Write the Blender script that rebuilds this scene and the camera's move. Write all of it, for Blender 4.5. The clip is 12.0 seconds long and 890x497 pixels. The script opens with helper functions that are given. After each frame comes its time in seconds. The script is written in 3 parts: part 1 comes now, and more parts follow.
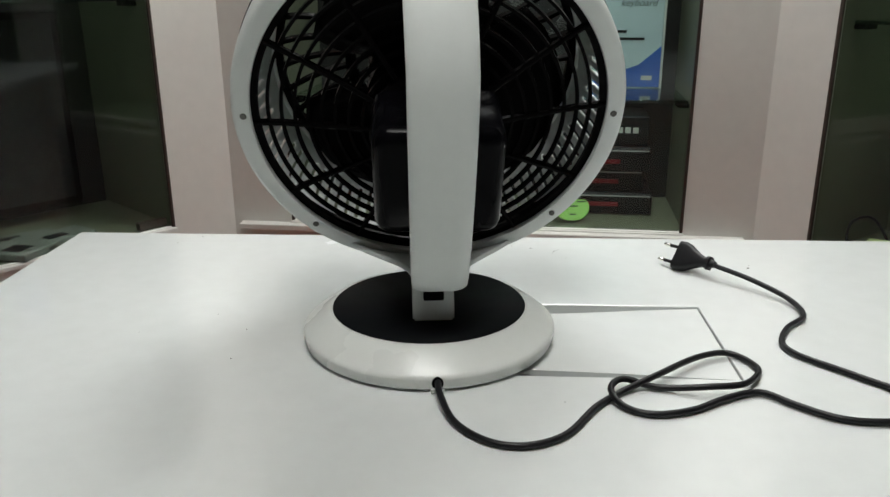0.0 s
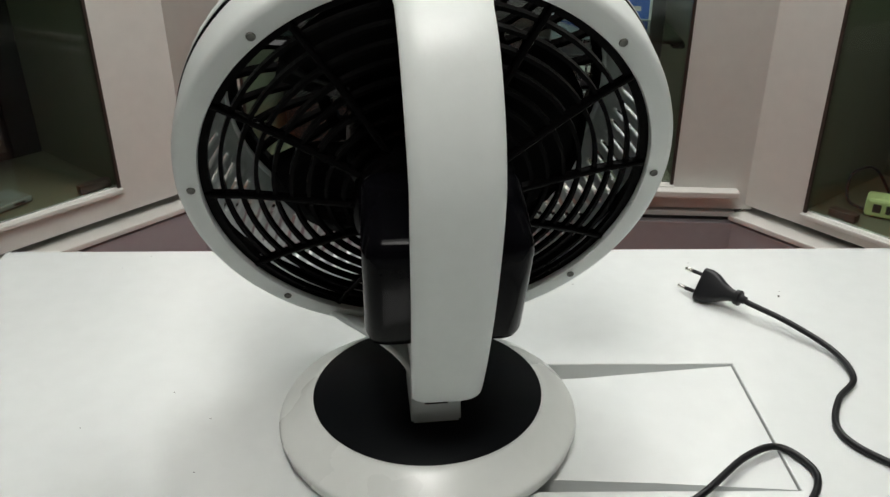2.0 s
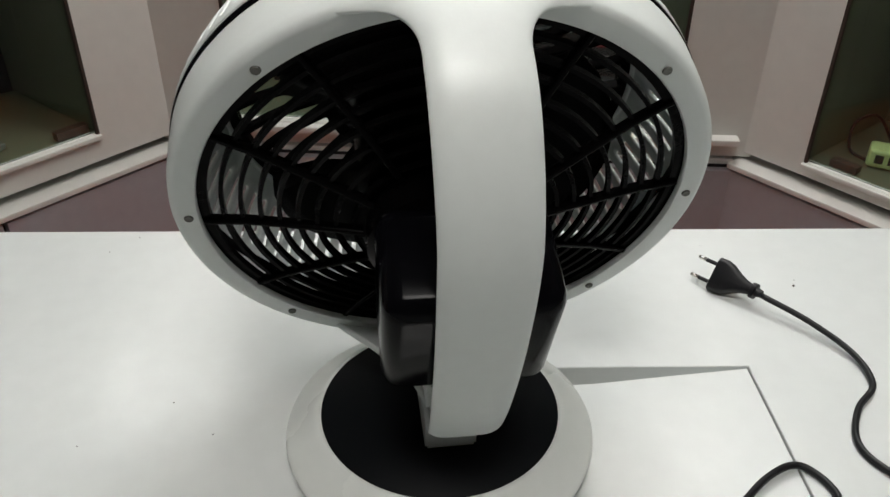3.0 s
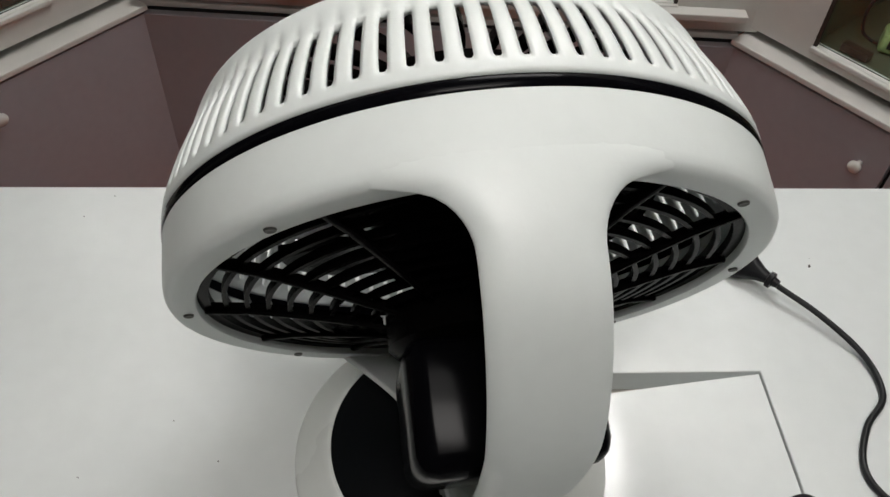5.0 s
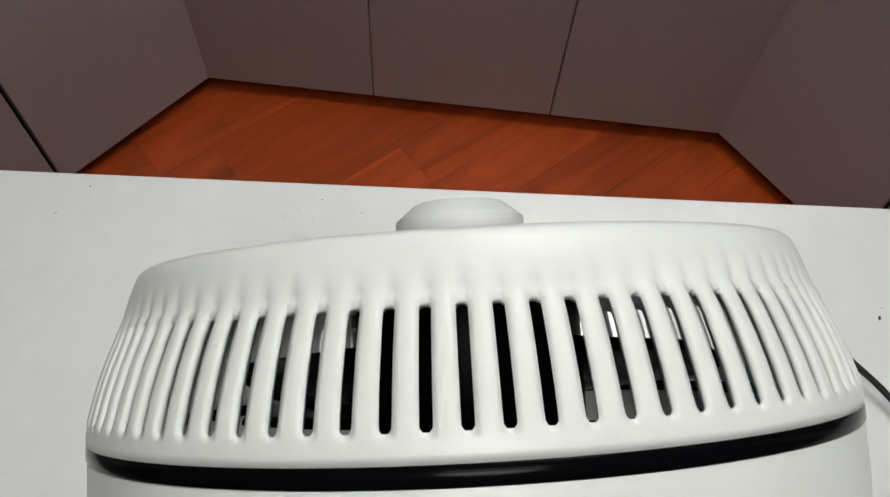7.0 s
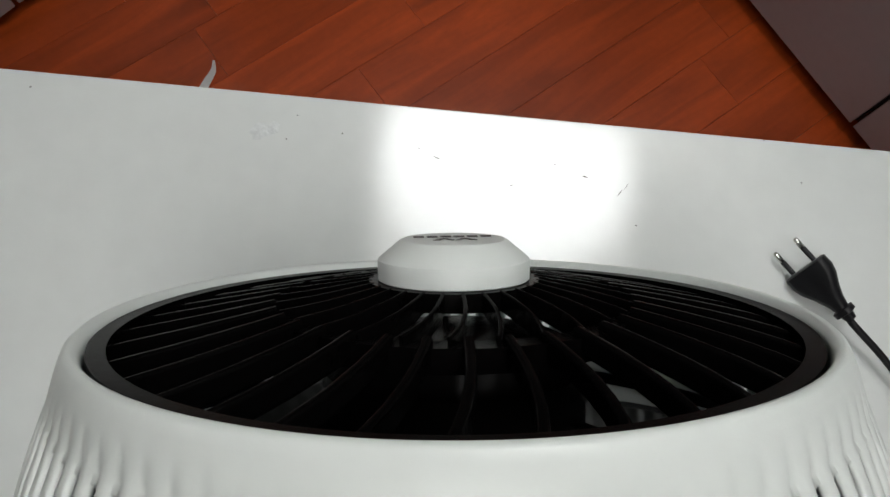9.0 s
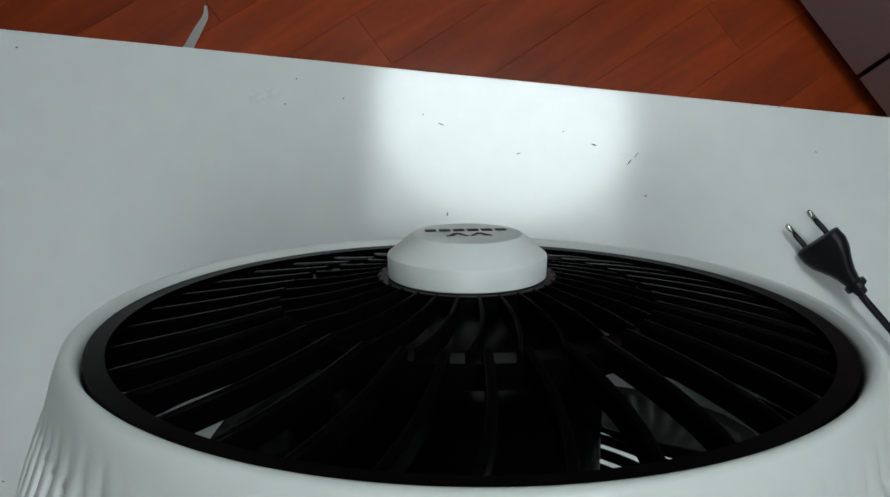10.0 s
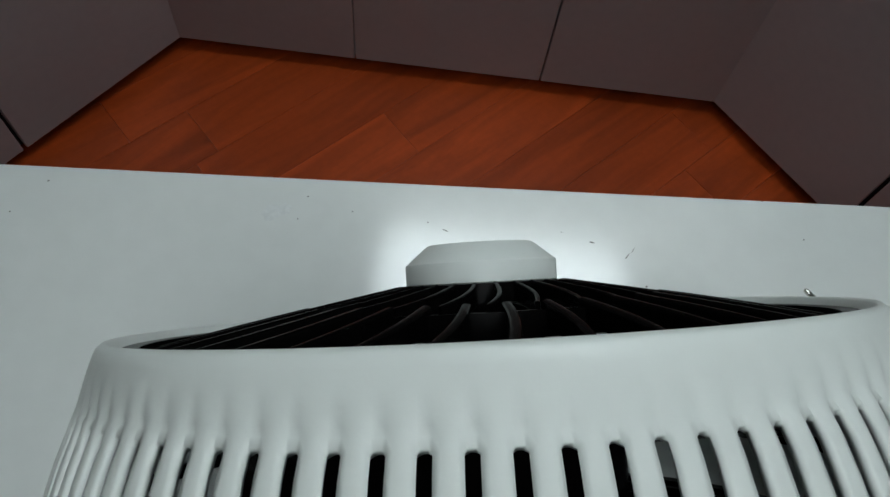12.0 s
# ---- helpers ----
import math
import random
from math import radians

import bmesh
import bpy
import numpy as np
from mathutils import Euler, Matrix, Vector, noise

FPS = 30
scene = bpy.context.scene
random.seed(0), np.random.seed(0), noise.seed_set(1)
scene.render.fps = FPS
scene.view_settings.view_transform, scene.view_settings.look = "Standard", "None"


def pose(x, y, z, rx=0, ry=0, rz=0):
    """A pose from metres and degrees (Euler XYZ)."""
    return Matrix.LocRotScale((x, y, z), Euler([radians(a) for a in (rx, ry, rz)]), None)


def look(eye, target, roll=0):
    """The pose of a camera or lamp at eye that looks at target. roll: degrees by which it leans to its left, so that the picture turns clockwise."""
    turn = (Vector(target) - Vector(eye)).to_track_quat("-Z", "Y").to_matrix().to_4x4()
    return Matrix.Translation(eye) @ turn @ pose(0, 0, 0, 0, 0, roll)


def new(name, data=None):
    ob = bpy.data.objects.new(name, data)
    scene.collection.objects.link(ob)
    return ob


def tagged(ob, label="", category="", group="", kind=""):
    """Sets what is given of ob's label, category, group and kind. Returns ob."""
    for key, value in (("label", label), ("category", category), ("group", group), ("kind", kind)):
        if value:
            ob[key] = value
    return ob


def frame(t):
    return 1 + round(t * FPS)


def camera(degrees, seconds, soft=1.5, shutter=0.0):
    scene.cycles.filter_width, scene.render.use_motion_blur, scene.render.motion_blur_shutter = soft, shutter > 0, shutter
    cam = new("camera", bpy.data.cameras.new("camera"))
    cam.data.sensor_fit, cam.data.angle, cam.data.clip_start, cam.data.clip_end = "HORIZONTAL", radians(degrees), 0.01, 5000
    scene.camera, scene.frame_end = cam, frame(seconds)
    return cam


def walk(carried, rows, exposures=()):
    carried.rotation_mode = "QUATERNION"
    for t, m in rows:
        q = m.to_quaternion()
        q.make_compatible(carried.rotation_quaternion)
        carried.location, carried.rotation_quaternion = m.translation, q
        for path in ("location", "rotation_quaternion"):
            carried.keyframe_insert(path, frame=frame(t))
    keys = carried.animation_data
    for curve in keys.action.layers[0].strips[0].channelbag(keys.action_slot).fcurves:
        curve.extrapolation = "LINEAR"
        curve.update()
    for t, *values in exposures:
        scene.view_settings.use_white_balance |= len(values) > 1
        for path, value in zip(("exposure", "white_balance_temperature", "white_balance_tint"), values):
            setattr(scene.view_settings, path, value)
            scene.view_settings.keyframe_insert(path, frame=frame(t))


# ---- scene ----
cam = camera(57.5, 12.0)
PATH = [
    (0, (0.0667, -0.6623, 0.3036), (0.0236, -0.0950, 0.1130), -0.30),
    (0.5, (0.0627, -0.6213, 0.3135), (0.0220, -0.0559, 0.1169), -0.33),
    (1, (0.0539, -0.5727, 0.3404), (0.0200, -0.0131, 0.1268), -0.66),
    (1.5, (0.0435, -0.5368, 0.3694), (0.0179, 0.0148, 0.1347), -0.51),
    (2, (0.0275, -0.4941, 0.3946), (0.0146, 0.0421, 0.1256), -0.33),
    (2.5, (0.0155, -0.4603, 0.4189), (0.0104, 0.0608, 0.1215), 0.05),
    (4.5, (-0.0285, -0.3223, 0.5118), (-0.0048, 0.1099, 0.0963), 2.67),
    (5, (-0.0313, -0.2840, 0.5397), (-0.0034, 0.1202, 0.0972), 3.65),
    (5.5, (-0.0273, -0.2402, 0.5573), (-0.0033, 0.1346, 0.0893), 3.85),
    (6, (-0.0235, -0.1804, 0.5678), (0.0025, 0.1708, 0.0820), 5.29),
    (6.5, (-0.0194, -0.1313, 0.5733), (-0.0056, 0.1874, 0.0651), 5.06),
    (7, (-0.0208, -0.0838, 0.5710), (-0.0120, 0.2065, 0.0460), 4.97),
    (7.5, (-0.0203, -0.0514, 0.5726), (-0.0133, 0.2261, 0.0407), 4.98),
    (9.5, (-0.0356, 0.0486, 0.5452), (0.0045, 0.1736, -0.0402), 23.54),
    (10, (-0.0388, 0.0544, 0.5423), (0.0027, 0.1706, -0.0448), 25.23),
    (10.5, (-0.0389, 0.0460, 0.5437), (0.0013, 0.1753, -0.0408), 22.72),
    (11, (-0.0396, 0.0258, 0.5519), (-0.0023, 0.1843, -0.0256), 17.86),
    (11.5, (-0.0362, -0.0028, 0.5447), (-0.0057, 0.2121, -0.0147), 11.85),
    (12, (-0.0389, -0.0229, 0.5364), (-0.0107, 0.2370, -0.0037), 9.19),
]
walk(cam, [(t, look(eye, target, roll)) for t, eye, target, roll in PATH],
     exposures=[(0, 0.15, 6700, 12), (1.5, 0.10, 6800, 12), (2.5, 0.03, 6800, 13), (4.5, -0.38, 6800, 15), (6.5, -0.38, 6800, 15), (7.5, -0.54, 6800, 15), (9.5, -0.86, 6500, 10), (10.0, -1.06, 6150, 5), (10.5, -1.22, 5950, -1), (11.0, -1.24, 5950, -1), (12, -1.14, 6100, 5)])

# ---- light ----
world = bpy.data.worlds.new("world")
scene.world = world
world.use_nodes = True
world.node_tree.nodes["Background"].inputs[0].default_value = (0.55, 0.6, 0.65, 1)
world.node_tree.nodes["Background"].inputs[1].default_value = 0.02


def area_lamp(name, place, target, w, h, watts, colour, spread=180):
    data = bpy.data.lights.new(name, "AREA")
    data.spread = radians(spread)
    data.shape, data.size, data.size_y, data.energy, data.color = "ELLIPSE", w, h, watts, colour
    ob = new(name, data)
    ob.matrix_world = look(place, target)
    return ob


CEIL = 1.55
area_lamp("panel_light_front", (0.235, 0.86, CEIL - 0.03), (0.235, 0.861, 0), 0.70, 0.62, 12.0, (0.95, 1.0, 1.02))
# Added narrow beam with no lamp seen there: brightens fan over surroundings.
area_lamp("added_fan_beam", (0.02, -0.45, CEIL - 0.03), (0.03, 0.12, 0.1), 0.58, 0.58, 1.0, (0.99, 1.0, 0.98), 48)


# ---- materials ----
def material(name, colour, rough=0.5, metal=0.0, var=0.08, scale=12.0, bump=0.0, bump_scale=200.0, coat=0.0, rand=0.0, spec=0.5):
    """A surface with two scales of colour variation, uneven gloss and fine relief."""
    m = bpy.data.materials.new(name)
    m.use_nodes = True
    nt = m.node_tree
    b = nt.nodes["Principled BSDF"]
    link = nt.links.new
    co = nt.nodes.new("ShaderNodeTexCoord")
    big = nt.nodes.new("ShaderNodeTexNoise")
    big.inputs["Scale"].default_value, big.inputs["Detail"].default_value = scale, 6
    fine = nt.nodes.new("ShaderNodeTexNoise")
    fine.inputs["Scale"].default_value, fine.inputs["Detail"].default_value = scale * 14, 3
    link(co.outputs["Object"], big.inputs["Vector"])
    link(co.outputs["Object"], fine.inputs["Vector"])
    mix = nt.nodes.new("ShaderNodeMath")
    mix.operation = "ADD"
    link(big.outputs["Fac"], mix.inputs[0])
    link(fine.outputs["Fac"], mix.inputs[1])
    ramp = nt.nodes.new("ShaderNodeMapRange")
    ramp.inputs["From Min"].default_value, ramp.inputs["From Max"].default_value = 0.6, 1.4
    ramp.inputs["To Min"].default_value, ramp.inputs["To Max"].default_value = 1 - var, 1 + var
    link(mix.outputs[0], ramp.inputs["Value"])
    hsv = nt.nodes.new("ShaderNodeHueSaturation")
    hsv.inputs["Color"].default_value = (*colour, 1)
    value = ramp.outputs["Result"]
    if rand:
        info = nt.nodes.new("ShaderNodeObjectInfo")
        r2 = nt.nodes.new("ShaderNodeMapRange")
        r2.inputs["To Min"].default_value, r2.inputs["To Max"].default_value = 1 - rand, 1 + rand
        link(info.outputs["Random"], r2.inputs["Value"])
        mul = nt.nodes.new("ShaderNodeMath")
        mul.operation = "MULTIPLY"
        link(value, mul.inputs[0])
        link(r2.outputs["Result"], mul.inputs[1])
        value = mul.outputs[0]
    link(value, hsv.inputs["Value"])
    link(hsv.outputs["Color"], b.inputs["Base Color"])
    rr = nt.nodes.new("ShaderNodeMapRange")
    rr.inputs["To Min"].default_value, rr.inputs["To Max"].default_value = max(rough - 0.06, 0.02), rough + 0.08
    link(big.outputs["Fac"], rr.inputs["Value"])
    link(rr.outputs["Result"], b.inputs["Roughness"])
    b.inputs["Metallic"].default_value = metal
    b.inputs["Specular IOR Level"].default_value = spec
    b.inputs["Coat Weight"].default_value = coat
    b.inputs["Coat Roughness"].default_value = 0.08
    if bump:
        tex = nt.nodes.new("ShaderNodeTexNoise")
        tex.inputs["Scale"].default_value, tex.inputs["Detail"].default_value = bump_scale, 4
        link(co.outputs["Object"], tex.inputs["Vector"])
        bp = nt.nodes.new("ShaderNodeBump")
        bp.inputs["Strength"].default_value, bp.inputs["Distance"].default_value = bump, 0.0006
        link(tex.outputs["Fac"], bp.inputs["Height"])
        link(bp.outputs["Normal"], b.inputs["Normal"])
    return m


def wood_floor_material():
    """Reddish laminate: streaks along each plank, knots and per-plank tone."""
    m = material("laminate_wood", (0.50, 0.076, 0.013), 0.34, var=0.10, scale=5, rand=0.14)
    nt = m.node_tree
    b = nt.nodes["Principled BSDF"]
    link = nt.links.new
    old = b.inputs["Base Color"].links[0].from_socket
    co = nt.nodes.new("ShaderNodeTexCoord")
    info = nt.nodes.new("ShaderNodeObjectInfo")
    shift = nt.nodes.new("ShaderNodeVectorMath")
    shift.operation = "SCALE"
    shift.inputs[0].default_value = (7.0, 13.0, 5.0)
    link(info.outputs["Random"], shift.inputs["Scale"])
    add = nt.nodes.new("ShaderNodeVectorMath")
    link(co.outputs["Object"], add.inputs[0])
    link(shift.outputs[0], add.inputs[1])
    mp = nt.nodes.new("ShaderNodeMapping")
    mp.inputs["Scale"].default_value = (2.2, 17.0, 8.0)
    link(add.outputs[0], mp.inputs["Vector"])
    grain = nt.nodes.new("ShaderNodeTexNoise")
    grain.inputs["Scale"].default_value, grain.inputs["Detail"].default_value, grain.inputs["Distortion"].default_value = 1.6, 8, 0.7
    link(mp.outputs[0], grain.inputs["Vector"])
    knot = nt.nodes.new("ShaderNodeTexVoronoi")
    knot.inputs["Scale"].default_value = 2.2
    mp2 = nt.nodes.new("ShaderNodeMapping")
    mp2.inputs["Scale"].default_value = (1.6, 4.0, 1.0)
    link(add.outputs[0], mp2.inputs["Vector"])
    link(mp2.outputs[0], knot.inputs["Vector"])
    kr = nt.nodes.new("ShaderNodeMapRange")
    kr.inputs["From Min"].default_value, kr.inputs["From Max"].default_value = 0.03, 0.14
    kr.inputs["To Min"].default_value, kr.inputs["To Max"].default_value = 0.40, 1.0
    link(knot.outputs["Distance"], kr.inputs["Value"])
    gr = nt.nodes.new("ShaderNodeMapRange")
    gr.inputs["From Min"].default_value, gr.inputs["From Max"].default_value = 0.3, 0.7
    gr.inputs["To Min"].default_value, gr.inputs["To Max"].default_value = 0.70, 1.22
    link(grain.outputs["Fac"], gr.inputs["Value"])
    mul = nt.nodes.new("ShaderNodeMath")
    mul.operation = "MULTIPLY"
    link(gr.outputs["Result"], mul.inputs[0])
    link(kr.outputs["Result"], mul.inputs[1])
    h2 = nt.nodes.new("ShaderNodeHueSaturation")
    link(old, h2.inputs["Color"])
    link(mul.outputs[0], h2.inputs["Value"])
    link(h2.outputs["Color"], b.inputs["Base Color"])
    return m


def glass_material(name, tint, rough=0.02):
    m = bpy.data.materials.new(name)
    m.use_nodes = True
    b = m.node_tree.nodes["Principled BSDF"]
    b.inputs["Base Color"].default_value = (*tint, 1)
    b.inputs["Transmission Weight"].default_value = 1
    b.inputs["Roughness"].default_value = rough
    b.inputs["IOR"].default_value = 1.45
    return m


WHITE = material("white_plastic", (0.72, 0.76, 0.74), 0.38, var=0.02, scale=9, bump=0.05, bump_scale=500)
WHITE_BASE = material("white_plastic_gloss", (0.76, 0.79, 0.76), 0.27, var=0.02, scale=9)
BLACK_GLOSS = material("black_plastic_gloss", (0.0022, 0.0022, 0.003), 0.13, var=0.15, scale=20, spec=0.05)
BLACK = material("black_plastic", (0.0022, 0.0020, 0.0020), 0.22, var=0.2, scale=30, bump=0.1, spec=0.025)
BLACK_PAD = material("black_satin_pad", (0.0035, 0.0045, 0.0055), 0.5, var=0.15, scale=30, bump=0.15, bump_scale=900, spec=0.10)
RUBBER = material("black_cable_rubber", (0.005, 0.005, 0.0065), 0.42, var=0.2, scale=60, bump=0.1, spec=0.35)
CHROME = material("plated_metal", (0.75, 0.74, 0.70), 0.18, metal=1.0, var=0.05)
SCREW = material("dull_screw_steel", (0.11, 0.11, 0.10), 0.45, metal=0.7, var=0.2, scale=300)
LAMINATE = material("white_laminate", (0.73, 0.76, 0.75), 0.115, var=0.035, scale=3.5, bump=0.045, bump_scale=38, spec=0.85)
LAMINATE_EDGE = material("white_edge_band", (0.72, 0.72, 0.70), 0.35, var=0.04, scale=8)
GROOVE = material("dusty_board_core", (0.42, 0.40, 0.36), 0.7, var=0.15, scale=40)
CABINET = material("grey_lilac_laminate", (0.365, 0.347, 0.368), 0.36, var=0.05, scale=4, bump=0.06, bump_scale=300)
WALLPAINT = material("cream_painted_board", (0.69, 0.675, 0.635), 0.45, var=0.04, scale=3, bump=0.05, bump_scale=150)
# Walls out of view, darkened to hold down fill light and glass reflections.
UNSEEN_WALL = material("unseen_wall_dark", (0.13, 0.12, 0.108), 0.6, var=0.08, scale=3, bump=0.05, bump_scale=150)
CASE = material("greenish_display_lining", (0.095, 0.105, 0.068), 0.45, var=0.1, scale=6)
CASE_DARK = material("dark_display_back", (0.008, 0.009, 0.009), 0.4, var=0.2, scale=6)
TOE = material("dark_brown_plinth", (0.035, 0.022, 0.016), 0.5, var=0.2, scale=12)
GAP = material("dark_seam", (0.015, 0.012, 0.012), 0.8, var=0.1)
CEILING = material("ceiling_paint", (0.7, 0.7, 0.68), 0.8, var=0.03, scale=4)
FLOORWOOD = wood_floor_material()
GLASS = glass_material("clear_green_glass", (0.86, 0.95, 0.90))
SMOKE = glass_material("shelf_glass", (0.55, 0.8, 0.68))
SMUDGE = material("dried_glue_film", (0.66, 0.69, 0.69), 0.4, var=0.14, scale=260, bump=0.6, bump_scale=300)
DIRT = material("dark_dirt", (0.06, 0.055, 0.05), 0.8, var=0.3, scale=200)
BLUE = material("printed_blue_card", (0.015, 0.10, 0.42), 0.35, var=0.05)
CARDWHITE = material("printed_pale_card", (0.42, 0.55, 0.58), 0.35, var=0.05)
CARDBLACK = material("printed_black_card", (0.007, 0.009, 0.010), 0.45, var=0.2, spec=0.2)
INKGREY = material("grey_print", (0.35, 0.37, 0.37), 0.5, var=0.05)
INKRED = material("red_print", (0.22, 0.015, 0.02), 0.5, var=0.05)
INKBLACK = material("black_print", (0.01, 0.01, 0.01), 0.4, var=0.1)
PALELIME = material("pale_lime_plastic", (0.40, 0.50, 0.22), 0.4, var=0.06)
LIME = material("lime_plastic", (0.30, 0.62, 0.14), 0.35, var=0.06)
BROWNCARD = material("brown_cardboard", (0.20, 0.09, 0.045), 0.7, var=0.12, scale=20)
PALEPLASTIC = material("grey_white_plastic", (0.5, 0.54, 0.5), 0.4, var=0.06)
GADGET = material("dull_grey_green_plastic", (0.13, 0.15, 0.13), 0.4, var=0.1, scale=20)
SCREENBLACK = material("black_screen", (0.006, 0.007, 0.008), 0.22, var=0.1)
PAPER = material("white_paper_scrap", (0.75, 0.75, 0.73), 0.6, var=0.05)
LAMPFACE = bpy.data.materials.new("lamp_diffuser")
LAMPFACE.use_nodes = True
LAMPFACE.node_tree.nodes["Principled BSDF"].inputs["Emission Color"].default_value = (0.97, 1.0, 0.98, 1)
LAMPFACE.node_tree.nodes["Principled BSDF"].inputs["Emission Strength"].default_value = 6.0


# ---- mesh helpers ----
def part(name, bm, mat, parent=None, label="", smooth=False, at=None):
    me = bpy.data.meshes.new(name)
    bmesh.ops.recalc_face_normals(bm, faces=bm.faces)
    bm.to_mesh(me)
    bm.free()
    me.materials.append(mat)
    if smooth:
        for p in me.polygons:
            p.use_smooth = True
    ob = new(name, me)
    if parent:
        ob.parent = parent
    if at is not None:
        ob.matrix_basis = at
    if label:
        tagged(ob, label)
    return ob


def empty(name, m, parent=None):
    ob = new(name)
    ob.empty_display_size = 0.05
    if parent:
        ob.parent = parent
    ob.matrix_basis = m
    return ob


def sharp(ob, angle=35):
    for p in ob.data.polygons:
        p.use_smooth = True
    ob.data.set_sharp_from_angle(angle=radians(angle))
    return ob


def box(bm, x0, x1, y0, y1, z0, z1, bevel=0.0, seg=2):
    vs = [bm.verts.new((x, y, z)) for x in (x0, x1) for y in (y0, y1) for z in (z0, z1)]
    fs = [bm.faces.new([vs[i] for i in q]) for q in ((0, 1, 3, 2), (4, 6, 7, 5), (0, 4, 5, 1), (2, 3, 7, 6), (0, 2, 6, 4), (1, 5, 7, 3))]
    if bevel:
        es = list({e for f in fs for e in f.edges})
        bmesh.ops.bevel(bm, geom=es, offset=bevel, segments=seg, affect="EDGES", profile=0.5)
    return bm


def boxed(*args, **kw):
    return box(bmesh.new(), *args, **kw)


def lathe(profile, n=96, axis="z", closed=False):
    """A turned shape: profile of (radius, height) pairs about z, or about y."""
    bm = bmesh.new()
    rings = []
    for r, h in profile:
        row = []
        if r < 1e-6:
            row = [bm.verts.new((0, 0, h))] * n
        else:
            for k in range(n):
                a = 2 * math.pi * k / n
                row.append(bm.verts.new((r * math.cos(a), r * math.sin(a), h)))
        rings.append(row)
    pairs = list(zip(rings, rings[1:])) + ([(rings[-1], rings[0])] if closed else [])
    for a, b in pairs:
        for k in range(n):
            q = []
            for vtx in (a[k], a[(k + 1) % n], b[(k + 1) % n], b[k]):
                if vtx not in q:
                    q.append(vtx)
            if len(q) > 2:
                bm.faces.new(q)
    if axis == "y":
        # z of the profile becomes +y, so that radius lies in x and z
        for vtx in bm.verts:
            x, y, z = vtx.co
            vtx.co = (x, z, -y)
    return bm


def sweep(bm, centres, frames, half_w, half_t):
    """A strip with a rounded rectangular section along centres. frames: (side, normal) a centre."""
    rows = []
    for c, (s, nn), w, t in zip(centres, frames, half_w, half_t):
        r = min(w, t) * 0.75
        row = []
        for sx, sy in ((1, 1), (-1, 1), (-1, -1), (1, -1)):
            base = 0 if (sx, sy) == (1, 1) else 90 if (sx, sy) == (-1, 1) else 180 if (sx, sy) == (-1, -1) else 270
            for k in (0, 30, 60, 90):
                a = radians(base + k)
                row.append(bm.verts.new(c + s * (sx * (w - r) + r * math.cos(a)) + nn * (sy * (t - r) + r * math.sin(a))))
        rows.append(row)
    m = len(rows[0])
    for a, b in zip(rows, rows[1:]):
        for k in range(m):
            bm.faces.new((a[k], a[(k + 1) % m], b[(k + 1) % m], b[k]))
    bm.faces.new(rows[0][::-1])
    bm.faces.new(rows[-1])
    return bm


def spline(points, n):
    """Catmull-Rom through the points, n steps a span."""
    P = [Vector(p) for p in points]
    P = [P[0] * 2 - P[1]] + P + [P[-1] * 2 - P[-2]]
    out = []
    for i in range(1, len(P) - 2):
        for k in range(n):
            t = k / n
            a, b, c, d = P[i - 1], P[i], P[i + 1], P[i + 2]
            out.append(0.5 * (2 * b + (c - a) * t + (2 * a - 5 * b + 4 * c - d) * t * t + (3 * b - a - 3 * c + d) * t ** 3))
    out.append(P[-2])
    return out


def tube(points, radius, sides=10):
    bm = bmesh.new()
    rows = []
    side = None
    for i, p in enumerate(points):
        d = (points[min(i + 1, len(points) - 1)] - points[max(i - 1, 0)]).normalized()
        side = d.cross(Vector((0, 0, 1))) if side is None else side - d * side.dot(d)
        if side.length < 1e-5:
            side = Vector((1, 0, 0))
        side.normalize()
        up = side.cross(d)
        rows.append([bm.verts.new(p + (side * math.cos(2 * math.pi * k / sides) + up * math.sin(2 * math.pi * k / sides)) * radius) for k in range(sides)])
    for a, b in zip(rows, rows[1:]):
        for k in range(sides):
            bm.faces.new((a[k], a[(k + 1) % sides], b[(k + 1) % sides], b[k]))
    bm.faces.new(rows[0][::-1])
    bm.faces.new(rows[-1])
    return bm


def thing(name, ob, label, category, group="", kind=""):
    return tagged(ob, label, category, group, kind)


# ---- the shop: floor, ceiling, outer walls ----
FLOOR = -0.81
floor = tagged(part("floor", boxed(-2.2, 2.2, -2.2, 2.2, FLOOR - 0.06, FLOOR - 0.006), GROOVE), "reddish wood laminate floor laid diagonally", "floor", kind="structure")
tagged(part("ceiling", boxed(-2.2, 2.2, -2.2, 2.2, CEIL, CEIL + 0.08), CEILING), "plain white ceiling", "ceiling", kind="structure")
for nm, b in (("wall_south", (-2.2, 2.2, -2.3, -2.2)), ("wall_west", (-2.3, -2.2, -2.3, 2.3)), ("wall_east", (2.2, 2.3, -2.3, 2.3)), ("wall_north", (-2.2, 2.2, 2.2, 2.3))):
    tagged(part(nm, boxed(*b, FLOOR - 0.06, CEIL), UNSEEN_WALL), "unseen brown-grey shop wall, darkened to cut fill and reflections", "wall", kind="structure")
